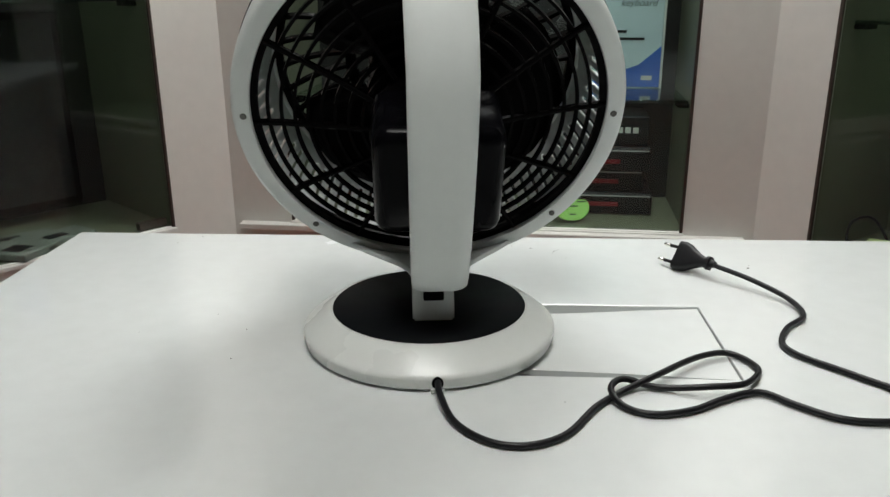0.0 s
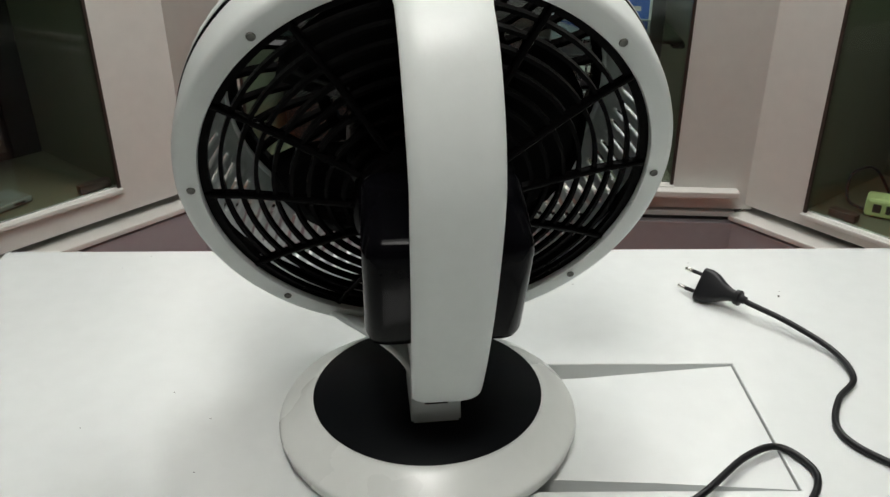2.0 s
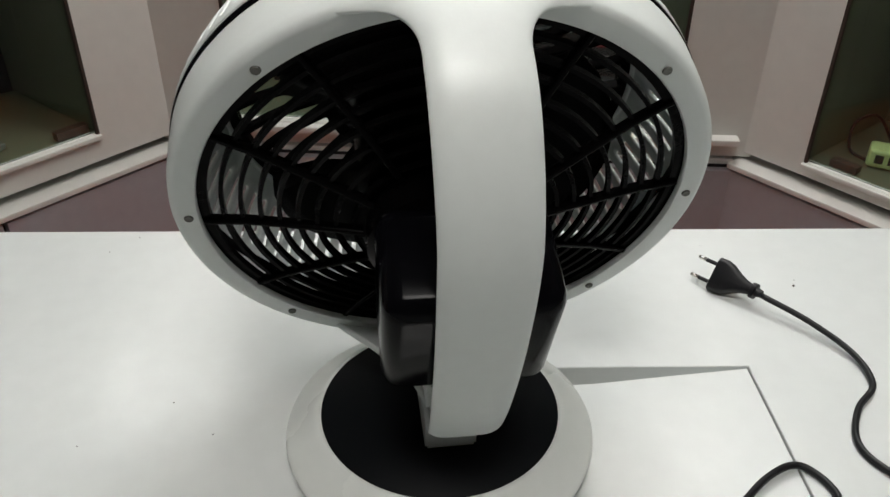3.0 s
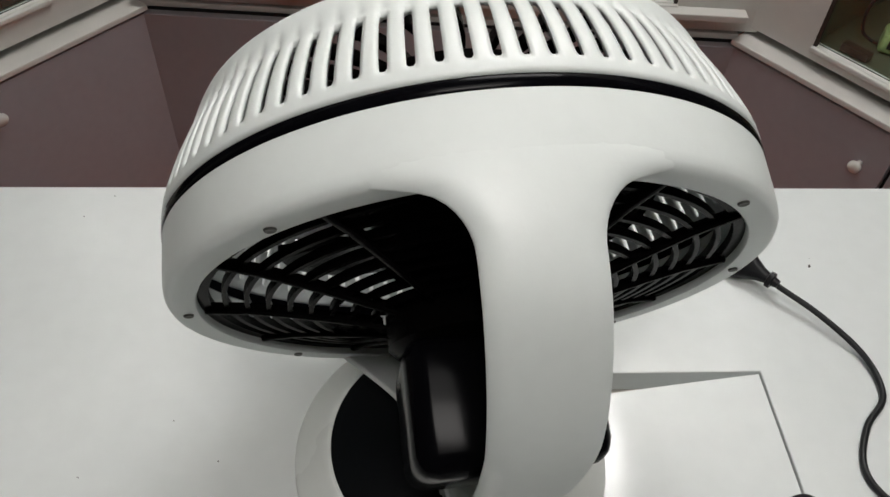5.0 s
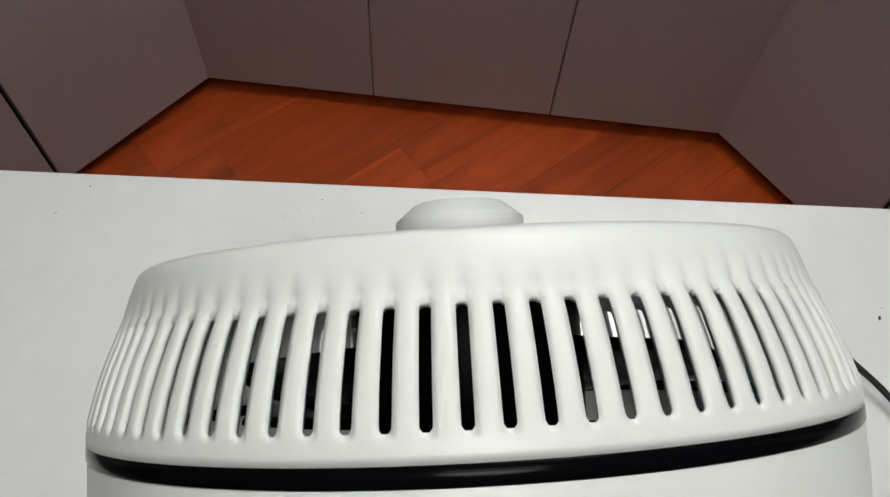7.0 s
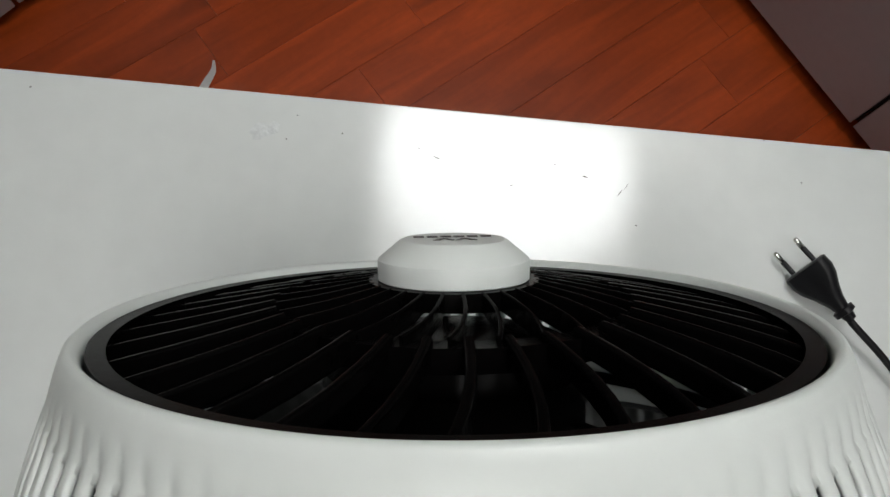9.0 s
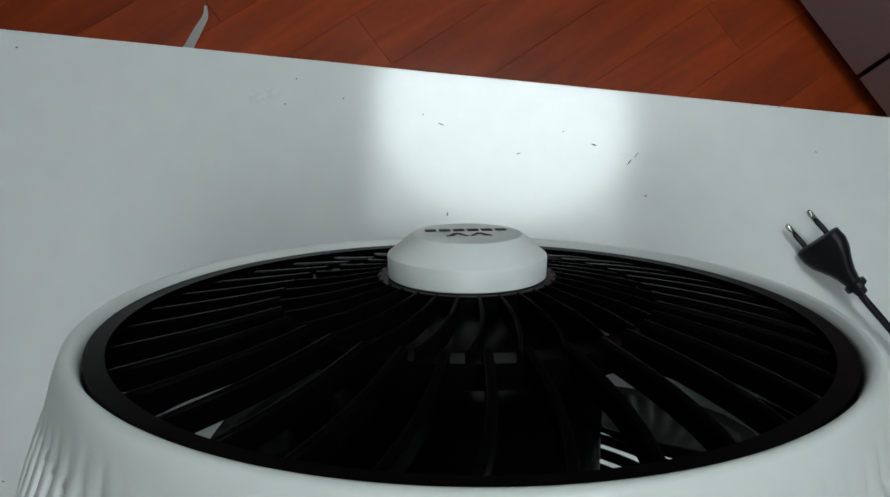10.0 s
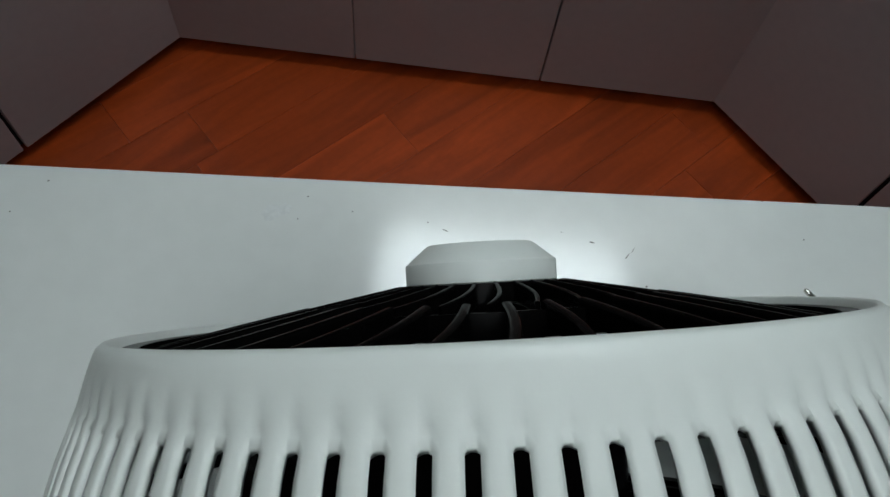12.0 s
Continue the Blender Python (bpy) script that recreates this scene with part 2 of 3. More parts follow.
# First panel is mirrored in the tabletop; the second is added over the fan.
for nm, x, y, s in (("unseen_ceiling_lamp", 0.235, 0.86, 0.72), ("unseen_ceiling_lamp", 0.02, -0.45, 0.62)):
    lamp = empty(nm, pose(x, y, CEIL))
    tagged(lamp, "unseen square white ceiling panel lamp, switched on", "lamp", "ceiling lamps")
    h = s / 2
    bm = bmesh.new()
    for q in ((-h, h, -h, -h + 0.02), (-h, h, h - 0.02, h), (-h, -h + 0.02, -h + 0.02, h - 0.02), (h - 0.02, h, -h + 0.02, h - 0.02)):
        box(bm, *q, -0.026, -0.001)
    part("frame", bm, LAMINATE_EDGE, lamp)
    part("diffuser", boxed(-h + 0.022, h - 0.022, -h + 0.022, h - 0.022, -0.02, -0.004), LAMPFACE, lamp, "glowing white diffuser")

# ---- display alcove: lower cabinets, upper glazed cases ----
B0, B1 = Vector((-0.5221, 1.0511, 0)), Vector((0.5675, 0.9879, 0))
L_END = B0 + Vector((-0.6326, -0.7745, 0)) * 1.35
R_END = B1 + Vector((0.6282, -0.7781, 0)) * 1.35
CAB_TOP, PANEL_BOTTOM = -0.275, -0.770


def run_frame(a, b):
    """x along the run from a to b, y into the cabinets (away from the table), z up."""
    d = (b - a).normalized()
    nn = Vector((-d.y, d.x, 0))
    return Matrix(((d.x, nn.x, 0, a.x), (d.y, nn.y, 0, a.y), (0, 0, 1, 0), (0, 0, 0, 1))), (b - a).length


def knob(parent, x, z):
    prof = [(0.0, 0.0), (0.005, 0.0), (0.004, 0.008), (0.006, 0.011), (0.0115, 0.016), (0.0115, 0.020), (0.008, 0.024), (0, 0.0245)]
    k = part("knob", lathe(prof, 20, "y"), WALLPAINT, parent, "small round white knob", smooth=True)
    k.matrix_basis = pose(x, -0.018, z, 180, 0, 0)
    return k


def cabinet(m, x0, x1, knob_x=None, knob_z=-0.335, gap=0.003):
    """A low cabinet unit with one plain flat door over a recessed dark plinth."""
    c = empty("low_cabinet", m)
    part("body", boxed(x0, x1, 0.0, 0.36, PANEL_BOTTOM + 0.004, CAB_TOP - 0.002), GAP, c)
    part("plinth", boxed(x0, x1, 0.028, 0.34, FLOOR, PANEL_BOTTOM + 0.003), TOE, c, "dark brown recessed plinth")
    door = part("door", boxed(x0 + gap, x1 - gap, -0.018, -0.001, PANEL_BOTTOM, CAB_TOP - 0.006, bevel=0.0012, seg=1), CABINET, c, "flat grey-lilac laminate door")
    if knob_x is not None:
        knob(door, knob_x, knob_z)
    tagged(c, "low grey-lilac cabinet unit with a flat closed door", "cabinet", "low cabinets of the alcove")
    return c


mb, lb = run_frame(B0, B1)
ml, ll = run_frame(L_END, B0)
mr, lr = run_frame(B1, R_END)
s1, s2 = 0.3585, 0.7294
for a, b in ((0.0, s1), (s1, s2), (s2, lb)):
    cabinet(mb, a, b, gap=0.0018 if a == s2 else 0.0010)
cabinet(ml, ll - 0.369, ll - 0.001, ll - 0.320, -0.328)
cabinet(ml, ll - 0.369 - 0.46, ll - 0.371, ll - 0.42, -0.328)
cabinet(ml, 0, ll - 0.832)
cabinet(mr, 0.001, 0.345, 0.298, -0.355)
cabinet(mr, 0.347, 0.80, 0.40, -0.355)
cabinet(mr, 0.803, lr)


def counter_cap(name, m, l, y0=-0.022):
    ob = part(name, boxed(0, l, y0, 0.36, CAB_TOP - 0.001, CAB_TOP + 0.010, bevel=0.002), WALLPAINT)
    ob.matrix_basis = m
    tagged(ob, "thin white board topping the low cabinets", "worktop", kind="structure")


counter_cap("worktop_back", mb, lb, 0.0)
counter_cap("worktop_left", ml, ll)
counter_cap("worktop_right", mr, lr)


def glazed_case(name, m, l, openings, z0, z1, setback, depth, shelf_zs, back_mat, lining):
    """An upper case: a thick front board with through openings, lining, back, glass panes and glass shelves."""
    y0, y1 = setback, setback + 0.018
    foot = CAB_TOP + (0.027 if setback else 0.017)
    bm = bmesh.new()
    ext = 0.0 if setback else 0.030
    xs = [-ext] + [v for o in openings for v in o] + [l + ext]
    for a, b in zip(xs[0::2], xs[1::2]):
        box(bm, a, b, y0, y1, foot, CEIL)
    for a, b in openings:
        box(bm, a, b, y0, y1, foot, z0)
        box(bm, a, b, y0, y1, z1, CEIL)
    wall = part("wall_" + name, bm, WALLPAINT)
    wall.matrix_basis = m
    tagged(wall, "cream painted board wall around a lit display window", "wall", kind="structure")
    for a, b in openings:
        c = empty("window_" + name, m)
        tagged(c, "display window with greenish lining and clear glass", "window", kind="structure")
        part("case_floor", boxed(a - 0.02, b + 0.02, y1 + 0.001, depth, z0 - 0.016, z0 - 0.002), lining, c)
        part("case_roof", boxed(a - 0.02, b + 0.02, y1 + 0.001, depth, z1, z1 + 0.014), lining, c)
        part("case_side", boxed(a - 0.018, a - 0.002, y1 + 0.001, depth, z0, z1), lining, c)
        part("case_side", boxed(b + 0.002, b + 0.018, y1 + 0.001, depth, z0, z1), lining, c)
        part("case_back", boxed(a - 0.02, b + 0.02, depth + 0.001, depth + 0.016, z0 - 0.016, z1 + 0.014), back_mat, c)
        pane = part("pane", boxed(a + 0.001, b - 0.001, y0 + 0.006, y0 + 0.011, z0 + 0.002, z1), GLASS, c, "clear glass pane")
        pane.visible_shadow = False
        bm = bmesh.new()
        box(bm, a, a + 0.006, y0 - 0.002, y0 + 0.004, z0, z1)
        box(bm, b - 0.006, b, y0 - 0.002, y0 + 0.004, z0, z1)
        part("edge_trim", bm, TOE, c, "thin dark edge trim")
        part("sill", boxed(a - 0.002, b + 0.002, y0 - 0.008, y0 + 0.004, z0 - 0.010, z0 - 0.001, bevel=0.002), WALLPAINT, c)
        for z in shelf_zs:
            sh = part("glass_shelf", boxed(a + 0.004, b - 0.004, y1 + 0.03, depth - 0.004, z - 0.006, z, bevel=0.001, seg=1), SMOKE, c, "green-edged glass shelf")
            sh.visible_shadow = False
            for x in (a + 0.012, b - 0.012):
                part("shelf_bracket", boxed(x - 0.012, x + 0.012, y1 + 0.035, y1 + 0.075, z - 0.016, z - 0.0065, bevel=0.002, seg=1), BLACK, c, "small black shelf clip")
    return wall


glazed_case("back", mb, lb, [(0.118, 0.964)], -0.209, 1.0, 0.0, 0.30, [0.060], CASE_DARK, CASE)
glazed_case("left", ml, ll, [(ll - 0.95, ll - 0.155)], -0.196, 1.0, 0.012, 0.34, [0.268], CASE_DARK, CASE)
glazed_case("right", mr, lr, [(0.130, 1.05)], -0.222, 1.0, 0.012, 0.32, [0.225], CASE, CASE)
ledge = part("trim_back", boxed(0.004, lb - 0.004, -0.028, -0.001, -0.226, -0.213, bevel=0.002), WALLPAINT)
ledge.matrix_basis = mb
tagged(ledge, "narrow white ledge under the back display window", "ledge", kind="structure")

# ---- the counter table ----
table = empty("counter_table", pose(0, 0, 0, 0, 0, 1.21))
tagged(table, "large glossy white laminate counter table with scuffs", "table")
T0, T1, Y0, Y1 = -0.460, 1.00, -0.95, 0.289
HX0, HX1, HY0, HY1 = -0.063, 0.257, -0.076, 0.0735
bm = bmesh.new()
xs, ys = (T0, HX0, HX1, T1), (Y0, HY0, HY1, Y1)
grid = {}
for z in (0.0, -0.025):
    for i, x in enumerate(xs):
        for j, y in enumerate(ys):
            grid[i, j, z] = bm.verts.new((x, y, z))
for i in range(3):
    for j in range(3):
        if (i, j) != (1, 1):
            for z in (0.0, -0.025):
                bm.faces.new([grid[i + a, j + b, z] for a, b in ((0, 0), (1, 0), (1, 1), (0, 1))])
for ring in ([(i, 0) for i in range(4)] + [(3, j) for j in (1, 2, 3)] + [(i, 3) for i in (2, 1, 0)] + [(0, j) for j in (2, 1)], [(1, 1), (2, 1), (2, 2), (1, 2)]):
    for a, b in zip(ring, ring[1:] + ring[:1]):
        bm.faces.new((grid[*a, 0.0], grid[*b, 0.0], grid[*b, -0.025], grid[*a, -0.025]))
top = part("tabletop", bm, LAMINATE, table, "glossy white laminate top")
mod = top.modifiers.new("soft_edge", "BEVEL")
mod.width, mod.segments, mod.limit_method, mod.angle_limit = 0.0012, 2, "ANGLE", radians(40)
part("hatch_tray", boxed(HX0 - 0.01, HX1 + 0.01, HY0 - 0.01, HY1 + 0.01, -0.032, -0.0255), GROOVE, table, "dusty board under the hatch opening")
bm = bmesh.new()
low, high = -0.022, -0.0015
outline = [(HX1 - 0.0016, HY0 + 0.0016), (HX1 - 0.0016, HY1 - 0.0016), (0.20, HY1 - 0.0085), (0.125, HY1 - 0.0185), (HX0 + 0.04, HY1 - 0.026), (HX0 + 0.04, HY0 + 0.018), (0.16, HY0 + 0.009)]
a = [bm.verts.new((x, y, low)) for x, y in outline]
b = [bm.verts.new((x, y, high)) for x, y in outline]
bm.faces.new(a[::-1])
bm.faces.new(b)
for k in range(len(a)):
    bm.faces.new((a[k], a[(k + 1) % len(a)], b[(k + 1) % len(a)], b[k]))
part("hatch_lid", bm, LAMINATE, table, "loose white hatch lid, skewed in its opening")
for x in (T0 + 0.06, T1 - 0.08):
    part("side_panel", boxed(x, x + 0.025, Y0 + 0.08, Y1 - 0.10, FLOOR, -0.0255), LAMINATE_EDGE, table)
part("modesty_panel", boxed(T0 + 0.086, T1 - 0.081, Y1 - 0.16, Y1 - 0.14, FLOOR + 0.12, -0.0255), LAMINATE_EDGE, table)

# ---- the fan ----
YAW = 7.27
SIZE = Matrix.Diagonal((1.095, 1.055, 1.095, 1))
fan = empty("table_fan", pose(0.002, 0, 0, 0, 0, YAW))
tagged(fan, "white and black table fan, head tilted upwards, standing still", "fan")
base_prof = [(r * 1.044, z) for r, z in [(0.0, 0.0022), (0.1025, 0.0022), (0.1036, 0.0027), (0.1041, 0.0036), (0.1060, 0.0112), (0.1059, 0.0124), (0.1053, 0.0137), (0.1040, 0.0151), (0.1012, 0.0173), (0.0970, 0.0205), (0.0920, 0.0243), (0.0870, 0.0280), (0.0840, 0.0299), (0.0825, 0.0304), (0.0805, 0.0300), (0.0795, 0.0285), (0.0, 0.0285)]]
sharp(part("base", lathe(base_prof, 128), WHITE_BASE, fan, "glossy white round base"), 50)
sharp(part("base_pad", lathe([(0.0, 0.0286), (0.0842, 0.0286), (0.0846, 0.0300), (0.0839, 0.0307), (0.0, 0.0312)], 128), BLACK_PAD, fan, "satin black disc set into the base"), 50)
part("foot_ring", lathe([(0.092, 0.0), (0.1035, 0.0), (0.1035, 0.0045), (0.092, 0.0045)], 96, closed=True), BLACK, fan, "thin dark rubber foot ring")
bm = lathe([(0.0, 0.0), (0.0046, 0.0), (0.0046, 0.006), (0.0, 0.006)], 20, "y")
socket = part("cord_grommet", bm, BLACK, fan, "black cord grommet")
socket.matrix_basis = pose(0.0025, -0.1120, 0.0095)
clip = part("cord_notch", boxed(-0.0030, 0.0080, -0.1128, -0.1065, 0.0005, 0.0045, bevel=0.001), WHITE_BASE, fan)

# neck: a tapered solid post, its rear opening put on as a dark block
bm = bmesh.new()


def ringed(bm, lo, hi):
    a = [bm.verts.new(p) for p in lo]
    b = [bm.verts.new(p) for p in hi]
    for k in range(4):
        bm.faces.new((a[k], a[(k + 1) % 4], b[(k + 1) % 4], b[k]))
    bm.faces.new(a[::-1])
    bm.faces.new(b)


ringed(bm, [(-0.0150, -0.0425, 0.031), (0.0200, -0.0425, 0.031), (0.0200, 0.016, 0.031), (-0.0150, 0.016, 0.031)],
       [(-0.0135, -0.046, 0.092), (0.0185, -0.046, 0.092), (0.0185, 0.010, 0.092), (-0.0135, 0.010, 0.092)])
bmesh.ops.bevel(bm, geom=list(bm.edges), offset=0.0018, segments=2, affect="EDGES")
sharp(part("neck", bm, WHITE, fan, "white tapered neck post"))
# No hole cut: this black block paints the shade inside the opening.
part("neck_opening_shade", boxed(-0.0060, 0.0110, -0.0478, -0.042, 0.051, 0.069, bevel=0.0015), BLACK, fan, "black block standing in for the shade inside a square cable opening")

# head frame: x to the right, y along the blowing axis, z up the tilted face
head_m = pose(0.002, 0, 0, 0, 0, YAW).inverted() @ pose(0.0050, -0.0009, 0.1955, 22.63, 0.34, 7.27)


def sized(bm):
    """Bring a head part to its true size."""
    bmesh.ops.transform(bm, matrix=SIZE, verts=bm.verts)
    return bm


def hpart(name, bm, mat, label="", parent=None, angle=35):
    sized(bm)
    ob = part(name, bm, mat, parent or fan, label)
    if parent is None:
        ob.matrix_basis = head_m
    return sharp(ob, angle)


# rear shell: a hollow turned ring
rear_prof = [(0.1330, 0.006), (0.1326, 0.0010), (0.1334, -0.0004), (0.1430, -0.0006), (0.1455, 0.0004), (0.1468, 0.0026), (0.1474, 0.0065), (0.1476, 0.0140), (0.1474, 0.0296),
             (0.1445, 0.0296), (0.1450, 0.012), (0.1430, 0.006), (0.1380, 0.004)]
hpart("rear_shell", lathe(rear_prof, 160, "y", closed=True), WHITE, "white rear ring of the fan head", angle=50)
hpart("trim_band", lathe([(0.1440, 0.0298), (0.1474, 0.0298), (0.1478, 0.0304), (0.1479, 0.0326), (0.1478, 0.0348), (0.1474, 0.0354), (0.1440, 0.0354)], 160, "y", closed=True), BLACK_GLOSS, "glossy black trim band", angle=50)

# front shell with slots
N_SLOT = 90
rows = [(0.1477, 0.0356, 0), (0.1478, 0.0382, 0), (0.1474, 0.0415, 0), (0.1471, 0.0435, 1), (0.1463, 0.0470, 2), (0.1443, 0.0545, 2), (0.1415, 0.0630, 2), (0.1384, 0.0710, 2), (0.1362, 0.0768, 3),
        (0.1354, 0.0790, 4), (0.1348, 0.0812, 4), (0.1340, 0.0840, 4), (0.1325, 0.0890, 0), (0.1311, 0.0930, 0), (0.1298, 0.0960, 0), (0.1280, 0.0976, 0), (0.1262, 0.0970, 0), (0.1247, 0.0938, 0), (0.1232, 0.0860, 0)]
offs = (-0.5, -0.34, -0.165, -0.085, 0.085, 0.165, 0.34)
bm = bmesh.new()
ringsv = []
for r, y, kind in rows:
    row = []
    for k in range(N_SLOT):
        for o in offs:
            ang = 2 * math.pi * (k + 0.5 + o) / N_SLOT + radians(2.1)
            yy, rr = y, r
            if kind == 1 and abs(abs(o) - 0.165) < 1e-6:
                yy = y + 0.0012
            if kind == 3 and abs(abs(o) - 0.165) < 1e-6:
                yy = y - 0.0014
            if kind in (1, 2, 3):
                rr = r + (0.0003 if abs(o) > 0.45 else 0.0002 if abs(o) > 0.3 else -0.0003)
            if kind == 4 and abs(o) < 0.2:
                rr = r - (0.0860 - y) * (0.17 if abs(o) < 0.1 else 0.11)
            row.append(bm.verts.new((rr * math.cos(ang), yy, rr * math.sin(ang))))
    ringsv.append(row)
m = len(ringsv[0])
for i in range(len(rows) - 1):
    slot_row = rows[i][2] in (1, 2) and rows[i + 1][2] in (2, 3)
    for k in range(m):
        if slot_row and k % len(offs) in (2, 3, 4):
            continue
        a, b = ringsv[i], ringsv[i + 1]
        bm.faces.new((a[k], a[(k + 1) % m], b[(k + 1) % m], b[k]))
front = hpart("front_shell", bm, WHITE, "white slotted front shell", angle=60)
mod = front.modifiers.new("wall", "SOLIDIFY")
mod.thickness, mod.offset = 0.0030, -1.0

# carrying arm: from the top of the shell, down behind the motor, and forward again below
arm_pts = [(0.0280, 0.1414), (0.0120, 0.1430), (-0.003, 0.14290), (-0.024, 0.1396), (-0.050, 0.1300), (-0.074, 0.1100), (-0.092, 0.0820), (-0.102, 0.0450), (-0.107, 0.0050), (-0.108, -0.0350), (-0.106, -0.0650),
           (-0.102, -0.0800), (-0.092, -0.0900), (-0.078, -0.0950), (-0.055, -0.1040), (-0.028, -0.1200), (-0.006, -0.1340), (0.010, -0.1455)]
path = spline([(0.0040, y, z) for y, z in arm_pts], 6)
tot = len(path) - 1
bm = bmesh.new()
rows_a = []
for i, p in enumerate(path):
    d = (path[min(i + 1, tot)] - path[max(i - 1, 0)]).normalized()
    t = i / tot * (len(arm_pts) - 1)
    w, wrap = 0.0180 + 0.0026 * min(max((11.5 - t) / 5, 0.0), 1.0), 0.0
    if t < 6:
        fillet = 0.030
        drop = min(max(-p.y, 0.0), fillet)
        w += fillet - math.sqrt(fillet ** 2 - (fillet - drop) ** 2) + 2.6 * max(p.y, 0.0)
    if t < 6:
        wrap = 1 - max(0.0, (t - 1.2) / 4.8) ** 1.3
    if t > 13:
        w += 0.080 * ((t - 13) / 4) ** 1.7
        wrap = ((t - 13) / 4) ** 1.4
    out = Vector((1, 0, 0)).cross(d)
    rad = 0.1476
    row = []
    for j in range(17):
        q = j / 8 - 1
        x = w * q
        sink = wrap * (rad - math.sqrt(max(rad * rad - x * x, 0))) + (1 - wrap) * 0.0032 * q ** 6 + wrap * (0.0016 * q ** 4 + 0.0012 * q ** 8)
        row.append(bm.verts.new(Vector((p.x * (1 - wrap) + x, p.y, p.z)) + out * sink))
    rows_a.append(row)
for a, b in zip(rows_a, rows_a[1:]):
    for j in range(16):
        bm.faces.new((a[j], a[j + 1], b[j + 1], b[j]))
arm = hpart("carrying_arm", bm, WHITE, "white curved strap joining top and bottom of the head", angle=60)
mod = arm.modifiers.new("wall", "SOLIDIFY")
mod.thickness, mod.offset = 0.0045, 1.0
mod = arm.modifiers.new("soft_edge", "BEVEL")
mod.width, mod.segments, mod.limit_method, mod.angle_limit = 0.0014, 3, "ANGLE", radians(50)

# screws round the rear ring
for a in (0.54, 44.26, 130.57, 179.51, 227.51, 317.24):
    a = radians(a)
    s = part("screw", lathe([(0.0, -0.0012), (0.0016, -0.0014), (0.0024, -0.0016), (0.0028, -0.0008), (0.0028, 0.002), (0.0, 0.002)], 16, "y"), SCREW, fan, "dull steel screw")
    s.matrix_basis = head_m @ Matrix.Translation((0.1514 * math.cos(a), 0, 0.1514 * math.sin(a)))

# rear grille: rings and radial ribs
bm = bmesh.new()
radii = [0.1305 - 0.0100 * k for k in range(9)]


def dish(r):
    return 0.006 - 0.030 * max(1 - r / 0.127, 0.0) ** 1.2


def ring_bar(bm, r, y, w, d, n=96):
    vs = []
    for k in range(n):
        a = 2 * math.pi * k / n
        vs.append([bm.verts.new(((r + dr) * math.cos(a), y + dy, (r + dr) * math.sin(a))) for dr, dy in ((-w, -d), (w, -d), (w, d), (-w, d))])
    for k in range(n):
        a, b = vs[k], vs[(k + 1) % n]
        for j in range(4):
            bm.faces.new((a[j], a[(j + 1) % 4], b[(j + 1) % 4], b[j]))


for r in radii:
    ring_bar(bm, r, dish(r), 0.0012 if r < 0.127 else 0.003, 0.0022)
hpart("rear_grille", bm, BLACK, "black rear guard of concentric rings")
for k in range(12):
    bm = bmesh.new()
    pts = [Vector((r, dish(r) - 0.001, 0)) for r in (0.132, 0.11, 0.09, 0.07, 0.046)]
    sweep(bm, pts, [(Vector((0, 0, 1)), Vector((0, 1, 0)))] * 5, [0.0019] * 5, [0.0032] * 5)
    rib = part("guard_rib", sized(bm), BLACK, fan)
    rib.matrix_basis = head_m @ Matrix.Rotation(radians(30 * k - 3), 4, "Y")

# motor housing
bm = boxed(-0.0415, 0.0465, -0.0955, -0.030, -0.041, 0.0435, bevel=0.011, seg=5)
hpart("motor_housing", bm, BLACK_GLOSS, "glossy black motor and control box", angle=60)
hpart("motor", lathe([(0.0, -0.032), (0.040, -0.032), (0.045, -0.027), (0.045, -0.010), (0.040, -0.004), (0.0, -0.004)], 48, "y"), BLACK, "round black motor body")

# rotor
rotor_hub = hpart("rotor_hub", lathe([(0.0, 0.016), (0.042, 0.016), (0.048, 0.022), (0.048, 0.078), (0.042, 0.086), (0.0, 0.088)], 48, "y"), BLACK, "black rotor hub")
for k in range(3):
    bm = bmesh.new()
    grid_v = []
    for i in range(9):
        s = i / 8
        r = 0.030 + 0.076 * s
        row = []
        wide = radians(50 + 5 * math.sin(math.pi * min(s * 1.1, 1)) - 2 * s)
        for j in range(9):
            q = j / 8 * 2 - 1
            a = q * wide + radians(8) * (s - 0.5)
            edge = 1 - 0.10 * q * q * s
            row.append(bm.verts.new((r * edge * math.cos(a), 0.044 + 0.018 * q * (1 - 0.3 * s) + 0.004 * q * q, r * edge * math.sin(a))))
        grid_v.append(row)
    for a, b in zip(grid_v, grid_v[1:]):
        for j in range(8):
            bm.faces.new((a[j], a[j + 1], b[j + 1], b[j]))
    bl = part("blade", sized(bm), BLACK, fan, "glossy black fan blade")
    bl.matrix_basis = head_m @ Matrix.Rotation(radians(-(107 + 120 * k)), 4, "Y")
    sharp(bl, 60)
    mod = bl.modifiers.new("thick", "SOLIDIFY")
    mod.thickness = 0.0018

# front grille: swept cone of thin vanes with three rings
def cone(r):
    return 0.0878 + (0.1062 - 0.0878) * (max(0.1200 - r, 0.0) / (0.1200 - 0.032)) ** 0.9


for r, y, w, d, n in ((0.1204, 0.0912, 0.0030, 0.0036, 128), (0.0630, cone(0.063) - 0.0030, 0.0042, 0.0040, 96), (0.0286, 0.1066, 0.0020, 0.0034, 64)):
    bm = bmesh.new()
    ring_bar(bm, r, y, w, d, n)
    hpart("guard_ring", bm, BLACK)


